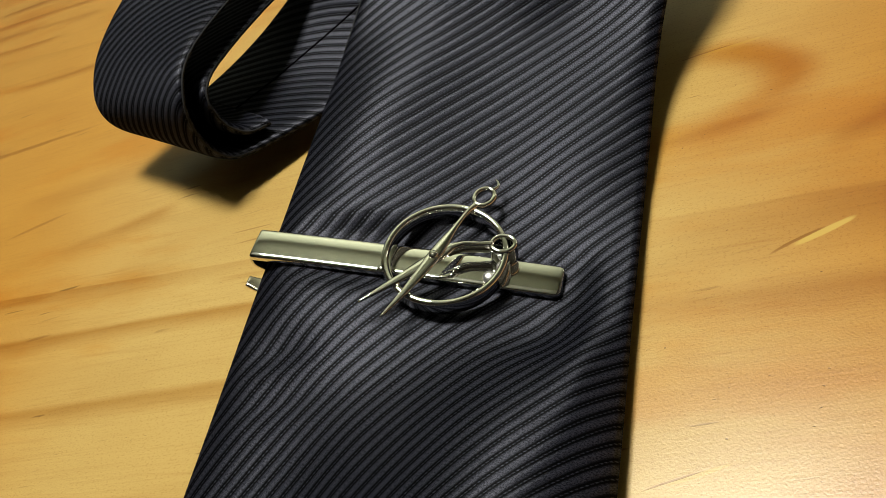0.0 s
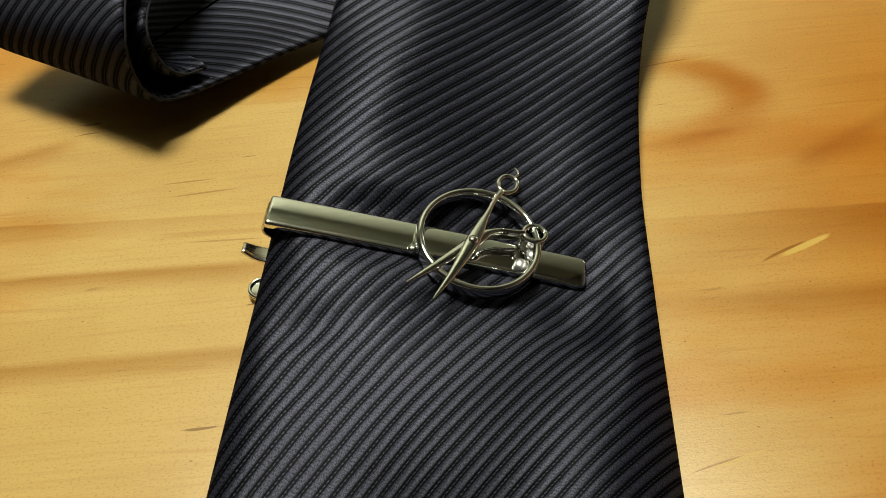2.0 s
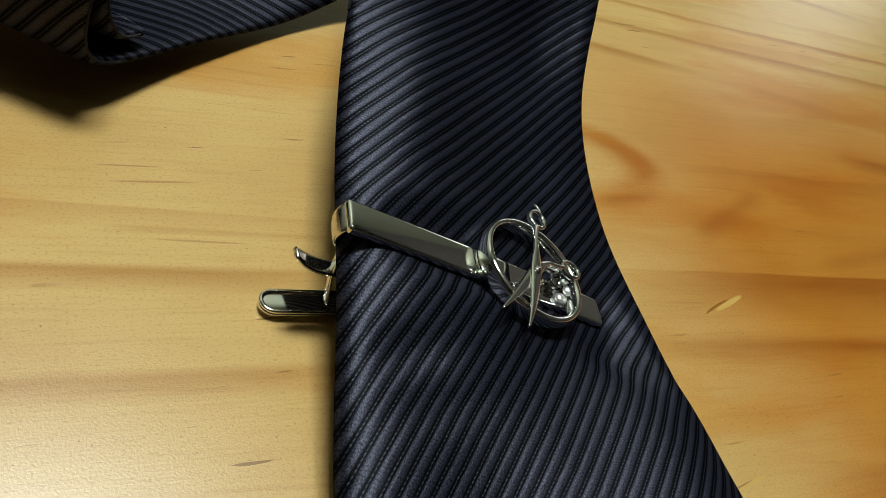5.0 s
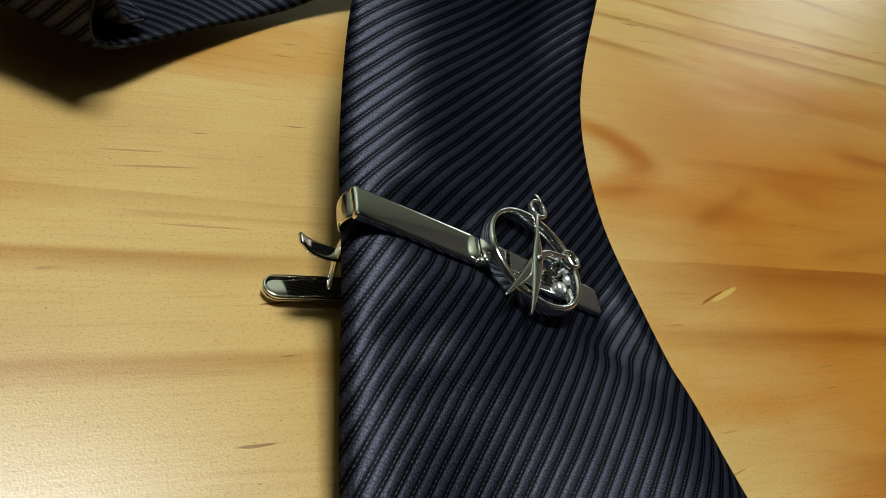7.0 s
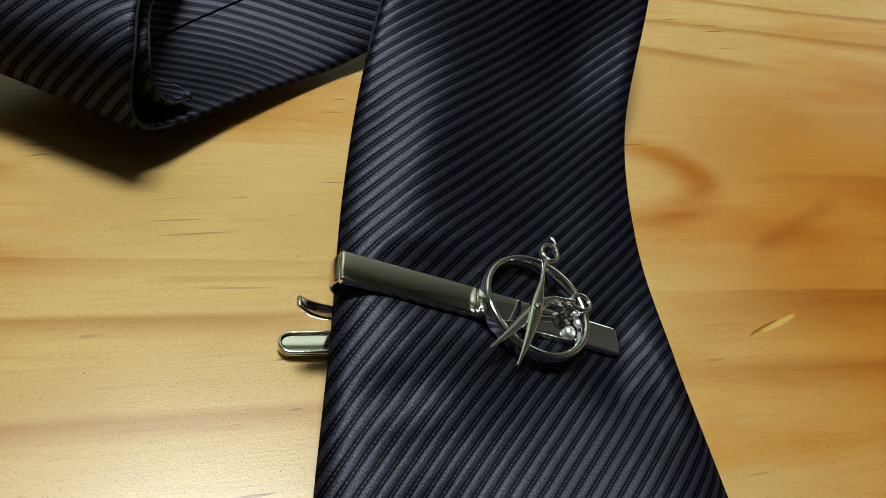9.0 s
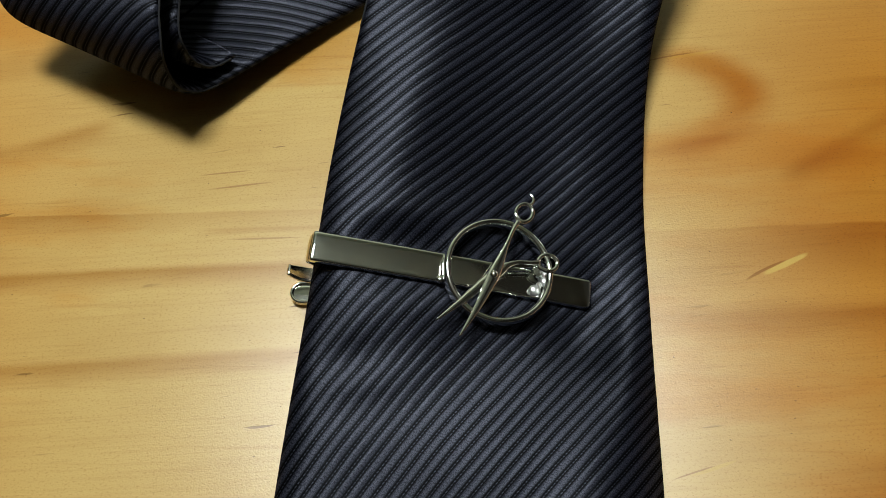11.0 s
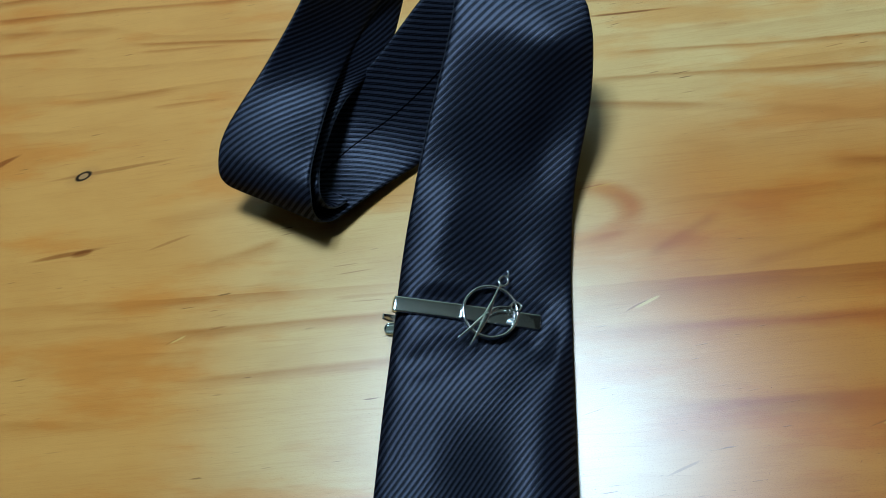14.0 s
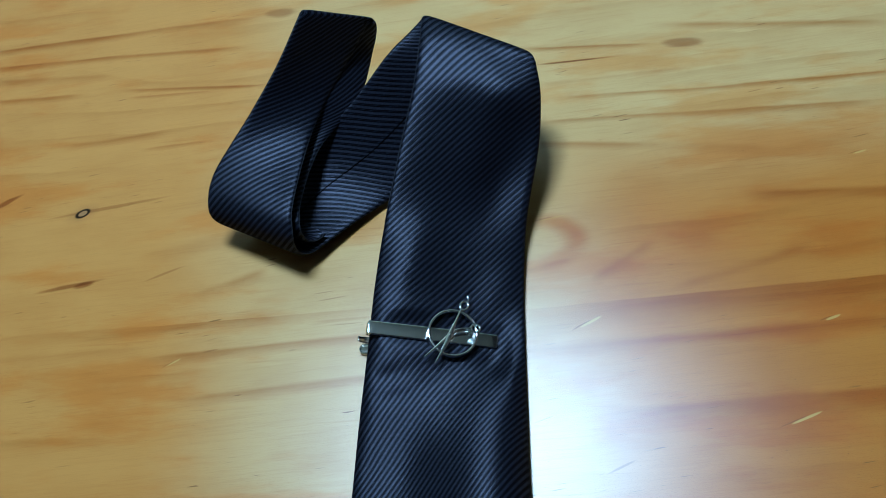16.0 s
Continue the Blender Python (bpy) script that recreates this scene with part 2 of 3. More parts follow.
# other short dark streaks and smudges
STREAKS = [
    (-0.0520, 0.0310, 0.018, 2, 0.0007, 0.56),
    (-0.0560, 0.0350, 0.015, 1, 0.0006, 0.56),
    (-0.0450, 0.0160, 0.020, -3, 0.0006, 0.49),
    (-0.2450, 0.1240, 0.026, 24, 0.0042, 0.80),
    (-0.1800, 0.1085, 0.085, 2, 0.0030, 0.50),
    (-0.1950, 0.0615, 0.045, 3, 0.0034, 0.70),
    (-0.1870, 0.0610, 0.014, 8, 0.0052, 0.75),
    (-0.1420, 0.0600, 0.026, 16, 0.0020, 0.45),
    (0.0720, -0.0680, 0.016, 20, 0.0012, 0.55),
    (-0.1130, 0.0120, 0.010, 5, 0.0012, 0.45),
    (0.0810, 0.1555, 0.038, -5, 0.0016, 0.75),
    (0.1400, 0.1550, 0.026, -10, 0.0085, 0.65),
    (-0.0860, 0.2360, 0.024, -8, 0.0085, 0.60),
]
# broad dark bands of late wood: two ends, fade towards the near side, fade towards the far side, tone
BANDS_WEST = [
    (-0.290, 0.250, -0.160, 0.2405, 0.0050, 0.0020, 0.90), (-0.180, 0.2430, -0.100, 0.235, 0.0045, 0.0020, 0.60),
    (-0.285, 0.235, -0.185, 0.2235, 0.0045, 0.0015, 0.85), (-0.200, 0.225, -0.100, 0.211, 0.0030, 0.0020, 0.65),
    (-0.280, 0.206, -0.205, 0.1965, 0.0045, 0.0020, 0.70), (-0.275, 0.222, -0.190, 0.208, 0.0050, 0.0030, 0.55),
    (-0.186, 0.195, -0.090, 0.178, 0.0024, 0.0014, 0.85), (-0.180, 0.188, -0.125, 0.181, 0.0020, 0.0012, 0.60),
    (-0.165, 0.146, -0.122, 0.144, 0.0024, 0.0012, 0.60), (-0.216, 0.158, -0.150, 0.156, 0.0045, 0.0025, 0.55),
    (-0.240, 0.0365, -0.150, 0.0305, 0.0080, 0.0014, 0.30), (-0.240, 0.024, -0.145, 0.018, 0.0050, 0.0030, 0.30),
]
BANDS_MIDDLE = [
    (-0.160, 0.0310, -0.015, 0.0210, 0.0055, 0.0006, 0.55), (-0.150, 0.0125, -0.020, 0.0075, 0.0050, 0.0022, 0.70),
    (-0.130, -0.012, -0.020, -0.0130, 0.0050, 0.0025, 0.55), (-0.125, 0.044, -0.085, 0.0525, 0.0060, 0.0040, 0.55),
    (-0.062, 0.0195, -0.020, 0.0172, 0.0016, 0.0008, 0.65), (-0.160, 0.072, -0.075, 0.080, 0.0080, 0.0050, 0.35),
]
BANDS_EAST = [
    (0.055, 0.171, 0.125, 0.158, 0.0026, 0.0015, 0.75), (0.128, 0.171, 0.245, 0.144, 0.0040, 0.0030, 0.65),
    (0.060, 0.1580, 0.106, 0.1536, 0.0010, 0.0008, 0.90), (0.063, 0.1430, 0.140, 0.137, 0.0022, 0.0018, 0.45),
    (0.070, 0.1320, 0.170, 0.1185, 0.0024, 0.0014, 0.65), (0.150, 0.1215, 0.245, 0.1115, 0.0032, 0.0014, 0.95),
    (0.055, 0.1185, 0.140, 0.107, 0.0024, 0.0016, 0.55), (0.125, 0.1090, 0.225, 0.096, 0.0045, 0.0016, 0.70),
    (0.050, 0.1050, 0.115, 0.0915, 0.0040, 0.0025, 0.65), (0.105, 0.094, 0.170, 0.077, 0.0050, 0.0040, 0.35),
    (0.030, 0.0104, 0.300, -0.0030, 0.0150, 0.0008, 0.80), (0.030, -0.0105, 0.240, -0.0215, 0.0050, 0.0045, 0.65),
    (0.065, -0.0440, 0.260, -0.0520, 0.0100, 0.0030, 0.60), (0.105, 0.0095, 0.172, 0.0220, 0.0030, 0.0040, 0.60),
    (0.072, 0.0200, 0.104, 0.0365, 0.0045, 0.0040, 0.50), (0.148, 0.0545, 0.230, 0.0430, 0.0060, 0.0030, 0.65),
    (0.038, 0.0300, 0.066, 0.0335, 0.0025, 0.0020, 0.45),
]
KNOTS = [(-0.195, 0.1075, 0.0038, 0.0024)]

PINE = pine()


def silk(name, wrapped):
    m = Nodes(name)
    uv = m.node("ShaderNodeUVMap", uv_map="weave")
    s = m.node("ShaderNodeSeparateXYZ")
    m.put(s.inputs[0], uv.outputs[0])
    u, v = s.outputs[0], s.outputs[1]
    u = m.mul(u, -1.0) if wrapped else u
    c, k = math.cos(math.radians(RIB_TURN)), math.sin(math.radians(RIB_TURN))
    across = m.mul(m.math("SUBTRACT", m.mul(v, c), m.mul(u, k)), 1 / RIB)
    along = m.add(m.mul(v, k), m.mul(u, c))
    wob = m.noise(m.xyz(m.mul(u, 60.0), m.mul(v, 60.0), 0.0), 1.0, 2.0)
    across = m.add(across, m.mul(m.math("SUBTRACT", wob, 0.5), 0.25))
    f = m.math("FRACT", across)
    # a broad satin rib, then a narrow groove with a thin twisted cord at its edge
    rib = m.mul(m.ramp(f, 0.0, 0.20), m.math("SUBTRACT", 1.0, m.ramp(f, 0.58, 0.75)))
    crest = m.mul(m.ramp(f, 0.05, 0.42), m.math("SUBTRACT", 1.0, m.ramp(f, 0.42, 0.78)))
    cord = m.mul(m.ramp(f, 0.79, 0.85), m.math("SUBTRACT", 1.0, m.ramp(f, 0.87, 0.94)))
    twist = m.math("SINE", m.add(m.mul(along, 2 * math.pi / 0.00066), m.mul(f, 9.0)))
    cord = m.mul(cord, m.add(0.55, m.mul(twist, 0.45)))
    thread = m.noise(m.xyz(m.mul(across, 5.0), m.mul(along, 3800.0), 0.0), 1.0, 2.0, 0.6)
    # slanting floats of yarn along the rib, uneven in tone
    uneven = m.noise(m.xyz(m.mul(across, RIB), along, 3.0), 1500.0, 2.0)
    floats = m.math("SINE", m.add(m.add(m.mul(along, 2 * math.pi / 0.00050), m.mul(f, 7.0)), m.mul(uneven, 9.0)))
    grit = m.ramp(m.noise(m.xyz(m.mul(across, RIB), m.mul(along, 0.7), 0.0), 4600.0, 2.0, 0.6), 0.40, 0.62)
    speck = m.add(m.mul(grit, 0.74), m.add(0.13, m.mul(floats, 0.13)))
    # sparkle of the yarn, put into its colours as small bright specks
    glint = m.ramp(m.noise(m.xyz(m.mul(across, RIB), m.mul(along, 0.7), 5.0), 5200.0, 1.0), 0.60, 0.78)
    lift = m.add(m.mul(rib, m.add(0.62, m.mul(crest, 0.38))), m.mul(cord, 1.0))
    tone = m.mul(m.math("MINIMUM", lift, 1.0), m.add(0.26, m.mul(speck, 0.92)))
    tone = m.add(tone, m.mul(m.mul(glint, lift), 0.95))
    wear = m.noise(m.xyz(u, v, 0.0), 38.0, 2.0)
    tone = m.mul(tone, m.add(0.8, m.mul(wear, 0.4)))
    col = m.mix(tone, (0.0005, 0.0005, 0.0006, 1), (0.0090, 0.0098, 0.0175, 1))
    height = m.add(m.mul(m.add(crest, m.mul(cord, 0.5)), 0.7), m.add(m.mul(thread, 0.12), m.mul(grit, 0.10)))
    fuzz = m.bump(m.noise(m.xyz(m.mul(across, 9.0), m.mul(along, 4200.0), 1.0), 1.0, 2.0, 0.7), 0.00022, 0.24)
    normal = m.bump(height, 0.00030, 0.26, fuzz)
    rough = m.add(0.40, m.mul(speck, 0.06))
    lie = m.node("ShaderNodeTangent", uv_map="weave")
    lie.direction_type = "UV_MAP"
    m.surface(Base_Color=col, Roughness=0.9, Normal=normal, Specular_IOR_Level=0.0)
    # the lustre of the yarn, drawn out along the ribs
    lustre = m.mix(m.math("MINIMUM", tone, 1.6), (0.0035, 0.0036, 0.0042, 1), (0.0350, 0.0358, 0.0446, 1))
    yarn = m.gloss("GGX", lustre, rough, normal, 0.5, 1 - RIB_TURN / 360, lie.outputs[0])
    bloom = m.gloss("GGX", m.mix(1.0, lustre, (0.42, 0.42, 0.42, 1), "MULTIPLY"), 0.66, normal)
    both = m.node("ShaderNodeAddShader")
    m.put(both.inputs[0], yarn)
    m.put(both.inputs[1], bloom)
    yarn = both.outputs[0]
    return m.over("ShaderNodeAddShader", yarn)


RIB, RIB_TURN = 0.0025, 45.0
SILK, SILK_BACK = silk("black_ribbed_silk", False), silk("black_ribbed_silk_lapped", True)


def plain(name, colour, rough, metal=0.0, scale=60.0, amount=0.15, relief=0.0002):
    m = Nodes(name)
    p, _, _, _ = m.place()
    n = m.noise(p, scale, 4.0)
    dark = tuple(v * (1 - amount) for v in colour)
    col = m.mix(n, (*dark, 1), (*colour, 1))
    return m.surface(Base_Color=col, Roughness=m.add(rough, m.mul(m.math("SUBTRACT", n, 0.5), rough * 0.5)), Metallic=metal,
                     Normal=m.bump(n, relief, 0.3))


CHROME = plain("polished_chrome", (0.90, 0.90, 0.87), 0.06, 1.0, 900.0, 0.06, 0.000006)
STEEL = plain("spring_steel", (0.72, 0.68, 0.62), 0.16, 1.0, 700.0, 0.12, 0.00001)
PLASTER = plain("painted_plaster", (0.30, 0.320, 0.225), 0.85, 0.0, 3.0, 0.10, 0.001)
# for unseen walls, kept dark to give the chrome contrast
DARK_WALL = plain("dark_reflection_wall", (0.085, 0.075, 0.065), 0.8, 0.0, 3.0, 0.15, 0.001)
WHITE_PAINT = plain("white_wall_paint", (0.80, 0.77, 0.72), 0.6, 0.0, 3.0, 0.06, 0.001)
CEILING = plain("ceiling_paint", (0.40, 0.42, 0.36), 0.9, 0.0, 2.0, 0.08, 0.001)
FLOORING = plain("grey_floor_paint", (0.22, 0.19, 0.16), 0.6, 0.0, 4.0, 0.2, 0.001)


def emitter(name, colour, strength):
    m = Nodes(name)
    return m.surface(Base_Color=(0.9, 0.9, 0.9, 1), Emission_Color=(*colour, 1), Emission_Strength=strength)


DIFFUSER = emitter("lit_diffuser", (1.0, 0.95, 0.88), 6.0)


# ---- mesh helpers ----
def part(name, bm, material, parent, label="", smooth=True):
    data = bpy.data.meshes.new(name)
    bmesh.ops.recalc_face_normals(bm, faces=bm.faces)
    bm.to_mesh(data)
    bm.free()
    data.materials.append(material)
    for p in data.polygons:
        p.use_smooth = smooth
    ob = new(name, data)
    ob.parent = parent
    return tagged(ob, label)


def box(x0, x1, y0, y1, z0, z1, bevel=0.0, segments=2):
    bm = bmesh.new()
    bmesh.ops.create_cube(bm, size=1.0)
    for v in bm.verts:
        v.co = Vector(((x0 + x1) / 2 + v.co.x * (x1 - x0), (y0 + y1) / 2 + v.co.y * (y1 - y0), (z0 + z1) / 2 + v.co.z * (z1 - z0)))
    if bevel:
        bmesh.ops.bevel(bm, geom=list(bm.edges), offset=bevel, segments=segments, profile=0.6, affect="EDGES")
    return bm


def spline(points, per=10):
    p = np.array(points, float)
    p = np.vstack([2 * p[0] - p[1], p, 2 * p[-1] - p[-2]])
    out = []
    for i in range(1, len(p) - 2):
        a, b, c, d = p[i - 1:i + 3]
        for u in np.linspace(0, 1, per, endpoint=False):
            out.append(0.5 * (2 * b + (c - a) * u + (2 * a - 5 * b + 4 * c - d) * u ** 2 + (3 * b - a - 3 * c + d) * u ** 3))
    out.append(p[-2])
    return np.array(out)


def sweep(path, up, closed=False, sides=14, square=2.6):
    """A bar along rows of x, y, z, half width, half height; rounded-square section."""
    rows = np.asarray(path, float)
    n, bm, rings = len(rows), bmesh.new(), []
    up = Vector(up)
    for i, row in enumerate(rows):
        a, b = rows[(i - 1) % n if closed else max(i - 1, 0)], rows[(i + 1) % n if closed else min(i + 1, n - 1)]
        t = Vector(b[:3] - a[:3]).normalized()
        side = t.cross(up).normalized()
        top = side.cross(t).normalized()
        ring = []
        for k in range(sides):
            w = 2 * math.pi * k / sides
            c, s = math.cos(w), math.sin(w)
            c, s = math.copysign(abs(c) ** (2 / square), c), math.copysign(abs(s) ** (2 / square), s)
            ring.append(bm.verts.new(Vector(row[:3]) + side * c * row[3] + top * s * row[4]))
        rings.append(ring)
    for i in range(n if closed else n - 1):
        a, b = rings[i], rings[(i + 1) % n]
        for k in range(sides):
            bm.faces.new((a[k], a[(k + 1) % sides], b[(k + 1) % sides], b[k]))
    if not closed:
        bm.faces.new(rings[0])
        bm.faces.new(rings[-1])
    return bm


def hoop(cx, cy, z, rx, ry, half_wide, half_high, count=64, square=3.0, turn=0.0):
    rows = []
    for k in range(count):
        w = 2 * math.pi * k / count
        x, y = rx * math.cos(w), ry * math.sin(w)
        c, s = math.cos(turn), math.sin(turn)
        rows.append((cx + x * c - y * s, cy + x * s + y * c, z, half_wide, half_high))
    return sweep(rows, (0, 0, 1), True, 14, square)


# ---- room and table ----
def structure(name, bm, material, label):
    ob = part(name, bm, material, None, label, False)
    return tagged(ob, kind="structure")


structure("floor", box(-2.2, 1.5, -2.0, 1.0, -0.85, -0.75), FLOORING, "plain dull grey-brown floor under the table")
structure("ceiling", box(-2.2, 1.5, -2.0, 1.0, 2.40, 2.50), CEILING, "plain dull off-white painted ceiling")
structure("wall_south", box(-2.2, 1.5, -2.1, -2.0, -0.75, 2.40), DARK_WALL, "plain grey-brown wall out of view, dark to shape the chrome's reflections")
structure("wall_east", box(1.5, 1.6, -2.0, 1.0, -0.75, 2.40), DARK_WALL, "plain grey-brown wall out of view, dark to shape the chrome's reflections")
x0, x1, z0, z1 = WINDOW
north = bmesh.new()
for x_from, x_to, z_from, z_to in ((-2.2, x0, -0.75, 2.40), (x1, 1.5, -0.75, 2.40), (x0, x1, -0.75, z0), (x0, x1, z1, 2.40)):
    piece = bpy.data.meshes.new("piece")
    bm = box(x_from, x_to, 1.0, 1.1, z_from, z_to)
    bm.to_mesh(piece)
    bm.free()
    north.from_mesh(piece)
    bpy.data.meshes.remove(piece)
structure("wall_north", north, PLASTER, "plain dull green-grey plaster wall with a small window")
window = structure("window_1", box(x0, x1, 1.075, 1.085, z0, z1), WHITE_PAINT, "small bright window with a white frame")
for x_from, x_to, z_from, z_to in ((x0, x0 + 0.03, z0, z1), (x1 - 0.03, x1, z0, z1), (x0 + 0.03, x1 - 0.03, z0, z0 + 0.03), (x0 + 0.03, x1 - 0.03, z1 - 0.03, z1)):
    part("window_frame", box(x_from, x_to, 1.03, 1.07, z_from, z_to), WHITE_PAINT, window)
structure("wall_west", box(-2.3, -2.2, -2.0, 1.0, -0.75, 2.40), DARK_WALL, "plain grey-brown wall out of view, dark to shape the chrome's reflections")


def ceiling_light(place, wide, deep):
    light = tagged(new("ceiling_light"), "flat hanging ceiling light with a glowing white diffuser", "ceiling light")
    light.location = (place[0], place[1], 1.75)
    part("rod", box(-0.006, 0.006, -0.006, 0.006, -0.11, 0.65), PLASTER, light)
    part("housing", box(-0.04, 0.04, -deep / 2 - 0.02, deep / 2 + 0.02, -0.118, -0.108, 0.003), PLASTER, light)
    part("diffuser", box(-wide / 2, wide / 2, -deep / 2, deep / 2, -0.128, -0.1185, 0.003), DIFFUSER, light, "glowing white diffuser")


ceiling_light(LAMP, *TUBE)

table = tagged(new("table"), "varnished pine table with knots and orange grain", "table")
table.location = (0, 0.1, 0)
top = part("tabletop", box(-0.75, 0.75, -0.50, 0.50, -0.035, 0.0, 0.004, 3), PINE, table, "knotty varnished pine top")
top.data.transform(Matrix.Translation((0, 0.1, 0)))
top.location = (0, -0.1, 0)
for lx, ly in ((-0.69, -0.44), (0.69, -0.44), (-0.69, 0.44), (0.69, 0.44)):
    part("leg", box(lx - 0.03, lx + 0.03, ly - 0.03, ly + 0.03, -0.75, -0.035, 0.004), PINE, table)

# ---- the necktie ----
# the clip's corner and axes
TL, U, V, W = Vector((-0.0279, 0.0036, 0.0245)), Vector((0.94393, -0.12379, -0.30605)), Vector((0.14949, 0.98682, 0.06191)), Vector((0.29435, -0.10419, 0.95000))
# rows along the tie: left edge, right edge, and how far the middle swells (at 1/5, 1/2, 4/5 of the width; flat if not given), in millimetres
# the wide blade from its near end to the clip
BLADE_FRONT = [
    ((-46, -195, 2.5), (18, -195, 2.5), (1, 1.5, 1)),
    ((-53, -165, 2.5), (34, -165, 2.5), (1, 1.5, 1)),
    ((-49.5, -130, 2.5), (34, -130, 4), (1, 3, 6)),
    ((-45.8, -100, 2.8), (33.2, -100, 4.6), (0.8, 5.6, 11.5)),
    ((-41.4, -70, 4.9), (34.4, -70, 4.4), (1.6, 6.4, 12.4)),
    ((-36.8, -40, 9.2), (36.5, -40, 3.5), (2.6, 4.6, 8.0)),
    ((-30.9, -10, 15.8), (38.7, -10, 3.4), (4.3, 1.5, -1)),
]
# on over the arch to the upper fold
BLADE_ARCH = [
    ((-25.4, 20, 21.7), (41.5, 20.5, 3.9), (3.6, 2.2, 0.3)),
    ((-17.7, 50, 29.7), (46.8, 50.5, 11.8), (2, 2, 1)),
    ((-6.7, 80, 42.9), (57.6, 79.2, 29.3), (0.5, 0.5, 0.5)),
    ((3.5, 106, 54.5), (62, 98, 42.5), (1, 1, 1)),
    ((8.8, 127, 60.8), (62.3, 109, 48.5), (1, 1, 1)),
    ((11, 142, 62), (61.5, 116, 50.5), (0.5, 0.5, 0.5)),
    ((10.6, 147.5, 57.5), (58.5, 120, 46)),
]
# the band running back under, to the loop
BACK_STRIP = [
    ((3.5, 145, 53), (48, 119, 36)),
    ((-10, 136.5, 48), (22, 106, 16)),
    ((-35, 122, 31.5), (-12, 87, 4)),
    ((-68, 110, 13), (-39.5, 68.5, 5.5)),
    ((-88.5, 88, 9.5), (-56.5, 55, 8.5)),
    ((-102, 79, 11.5), (-62.3, 51.5, 11.5)),
]
# round the loop and up to the second fold
LOOP = [
    ((-108.5, 77, 17.5), (-63.8, 49.5, 19.5)),
    ((-108.5, 80.5, 26), (-62.3, 51.8, 30)),
    ((-102, 92, 35.5), (-60.6, 66.2, 35.5)),
    ((-79, 112.8, 50.2), (-51.9, 108.4, 34.8)),
    ((-61.5, 128.9, 62.8), (-36, 137.3, 40.1)),
    ((-48.5, 143, 74.2), (-19, 158, 50)),
    ((-45.3, 148, 75.6), (-15.4, 160, 50.2)),
]
# the tail under the loop
TAIL = [
    ((-44.5, 148.5, 68), (-15.2, 159.5, 46)),
    ((-47, 140, 56), (-20, 158, 34)),
    ((-57, 122, 42), (-30.4, 128.4, 27.5)),
    ((-77, 105, 31), (-50.6, 104.5, 26)),
    ((-95, 91, 25), (-59.1, 74.5, 27.5)),
    ((-103, 85, 24), (-60, 58, 27)),
    ((-103, 83.5, 18), (-59.5, 55, 19)),
    ((-98, 85.5, 13.2), (-56.5, 57, 13)),
    ((-92.5, 88, 12.6), (-52, 61, 11.2)),
]
TIE = [(*row, (0, 0, 0)) if len(row) == 2 else row for row in BLADE_FRONT + BLADE_ARCH + BACK_STRIP + LOOP + TAIL]
PER = 12
THICK = 1.5
SKEW, SKEW_FROM, SKEW_OVER, SKEW_AT = 0.33, 6.6, 2.2, 4.0


def pressed(core, half):
    """Keeps the cloth under the clip's bar, easing off beside it."""
    p = core - np.array(TL) * 1000
    u, v, w = p @ np.array(U), p @ np.array(V), p @ np.array(W) + half
    out = np.hypot(np.maximum(0, np.maximum(-u, u - 59.2)), np.maximum(0, np.maximum(-6.1 - v, v)))
    over = w - (-1.75 + 0.12 * out ** 1.8)
    drop = np.where(over > -1.0, 0.25 * np.maximum(over + 1.0, 0) ** 2, 0.0)
    drop = np.where(over > 1.0, over, drop)
    return core - drop[:, None] * np.array(W)


# dents and swells of the blade: place along it (rows of TIE), across it (0 to 1), height in mm, reach along, reach across
DENTS = [
    (5.75, 0.80, -2.4, 0.20, 0.10),
    (8.3, 0.50, -2.2, 0.50, 0.30),
    (5.50, 0.92, 1.5, 0.45, 0.07),
    (6.9, 0.82, 1.2, 0.35, 0.12),
    (7.7, 0.24, 1.2, 0.50, 0.17),
    (9.9, 0.75, 2.5, 0.50, 0.20),
    (8.6, 0.76, -4.6, 0.55, 0.17),
    (5.65, 0.16, -1.6, 0.13, 0.10),
    (5.35, 0.20, -1.0, 0.12, 0.12),
    (5.0, 0.45, 0.9, 0.35, 0.12),
    (4.3, 0.30, -0.8, 0.30, 0.10),
    (7.2, 0.20, 0.9, 0.40, 0.10),
    (10.1, 0.60, 2.2, 0.60, 0.33),
]


def dents(i, us):
    at = i / PER
    out = sum(h * np.exp(-((at - a) / la) ** 2 - ((us - c) / lc) ** 2) for a, c, h, la, lc in DENTS)
    wave = np.array([noise.noise(Vector((at * 1.3, u * 2.6, 4.0))) for u in us])
    return (out + 0.7 * wave * min(1.0, max(0.0, (12 - at)))) * np.minimum(1, 12 * np.minimum(us, 1 - us))


def tie_rows():
    a, b, d = (spline([row[n] for row in TIE], PER) for n in range(3))
    return a, b, d


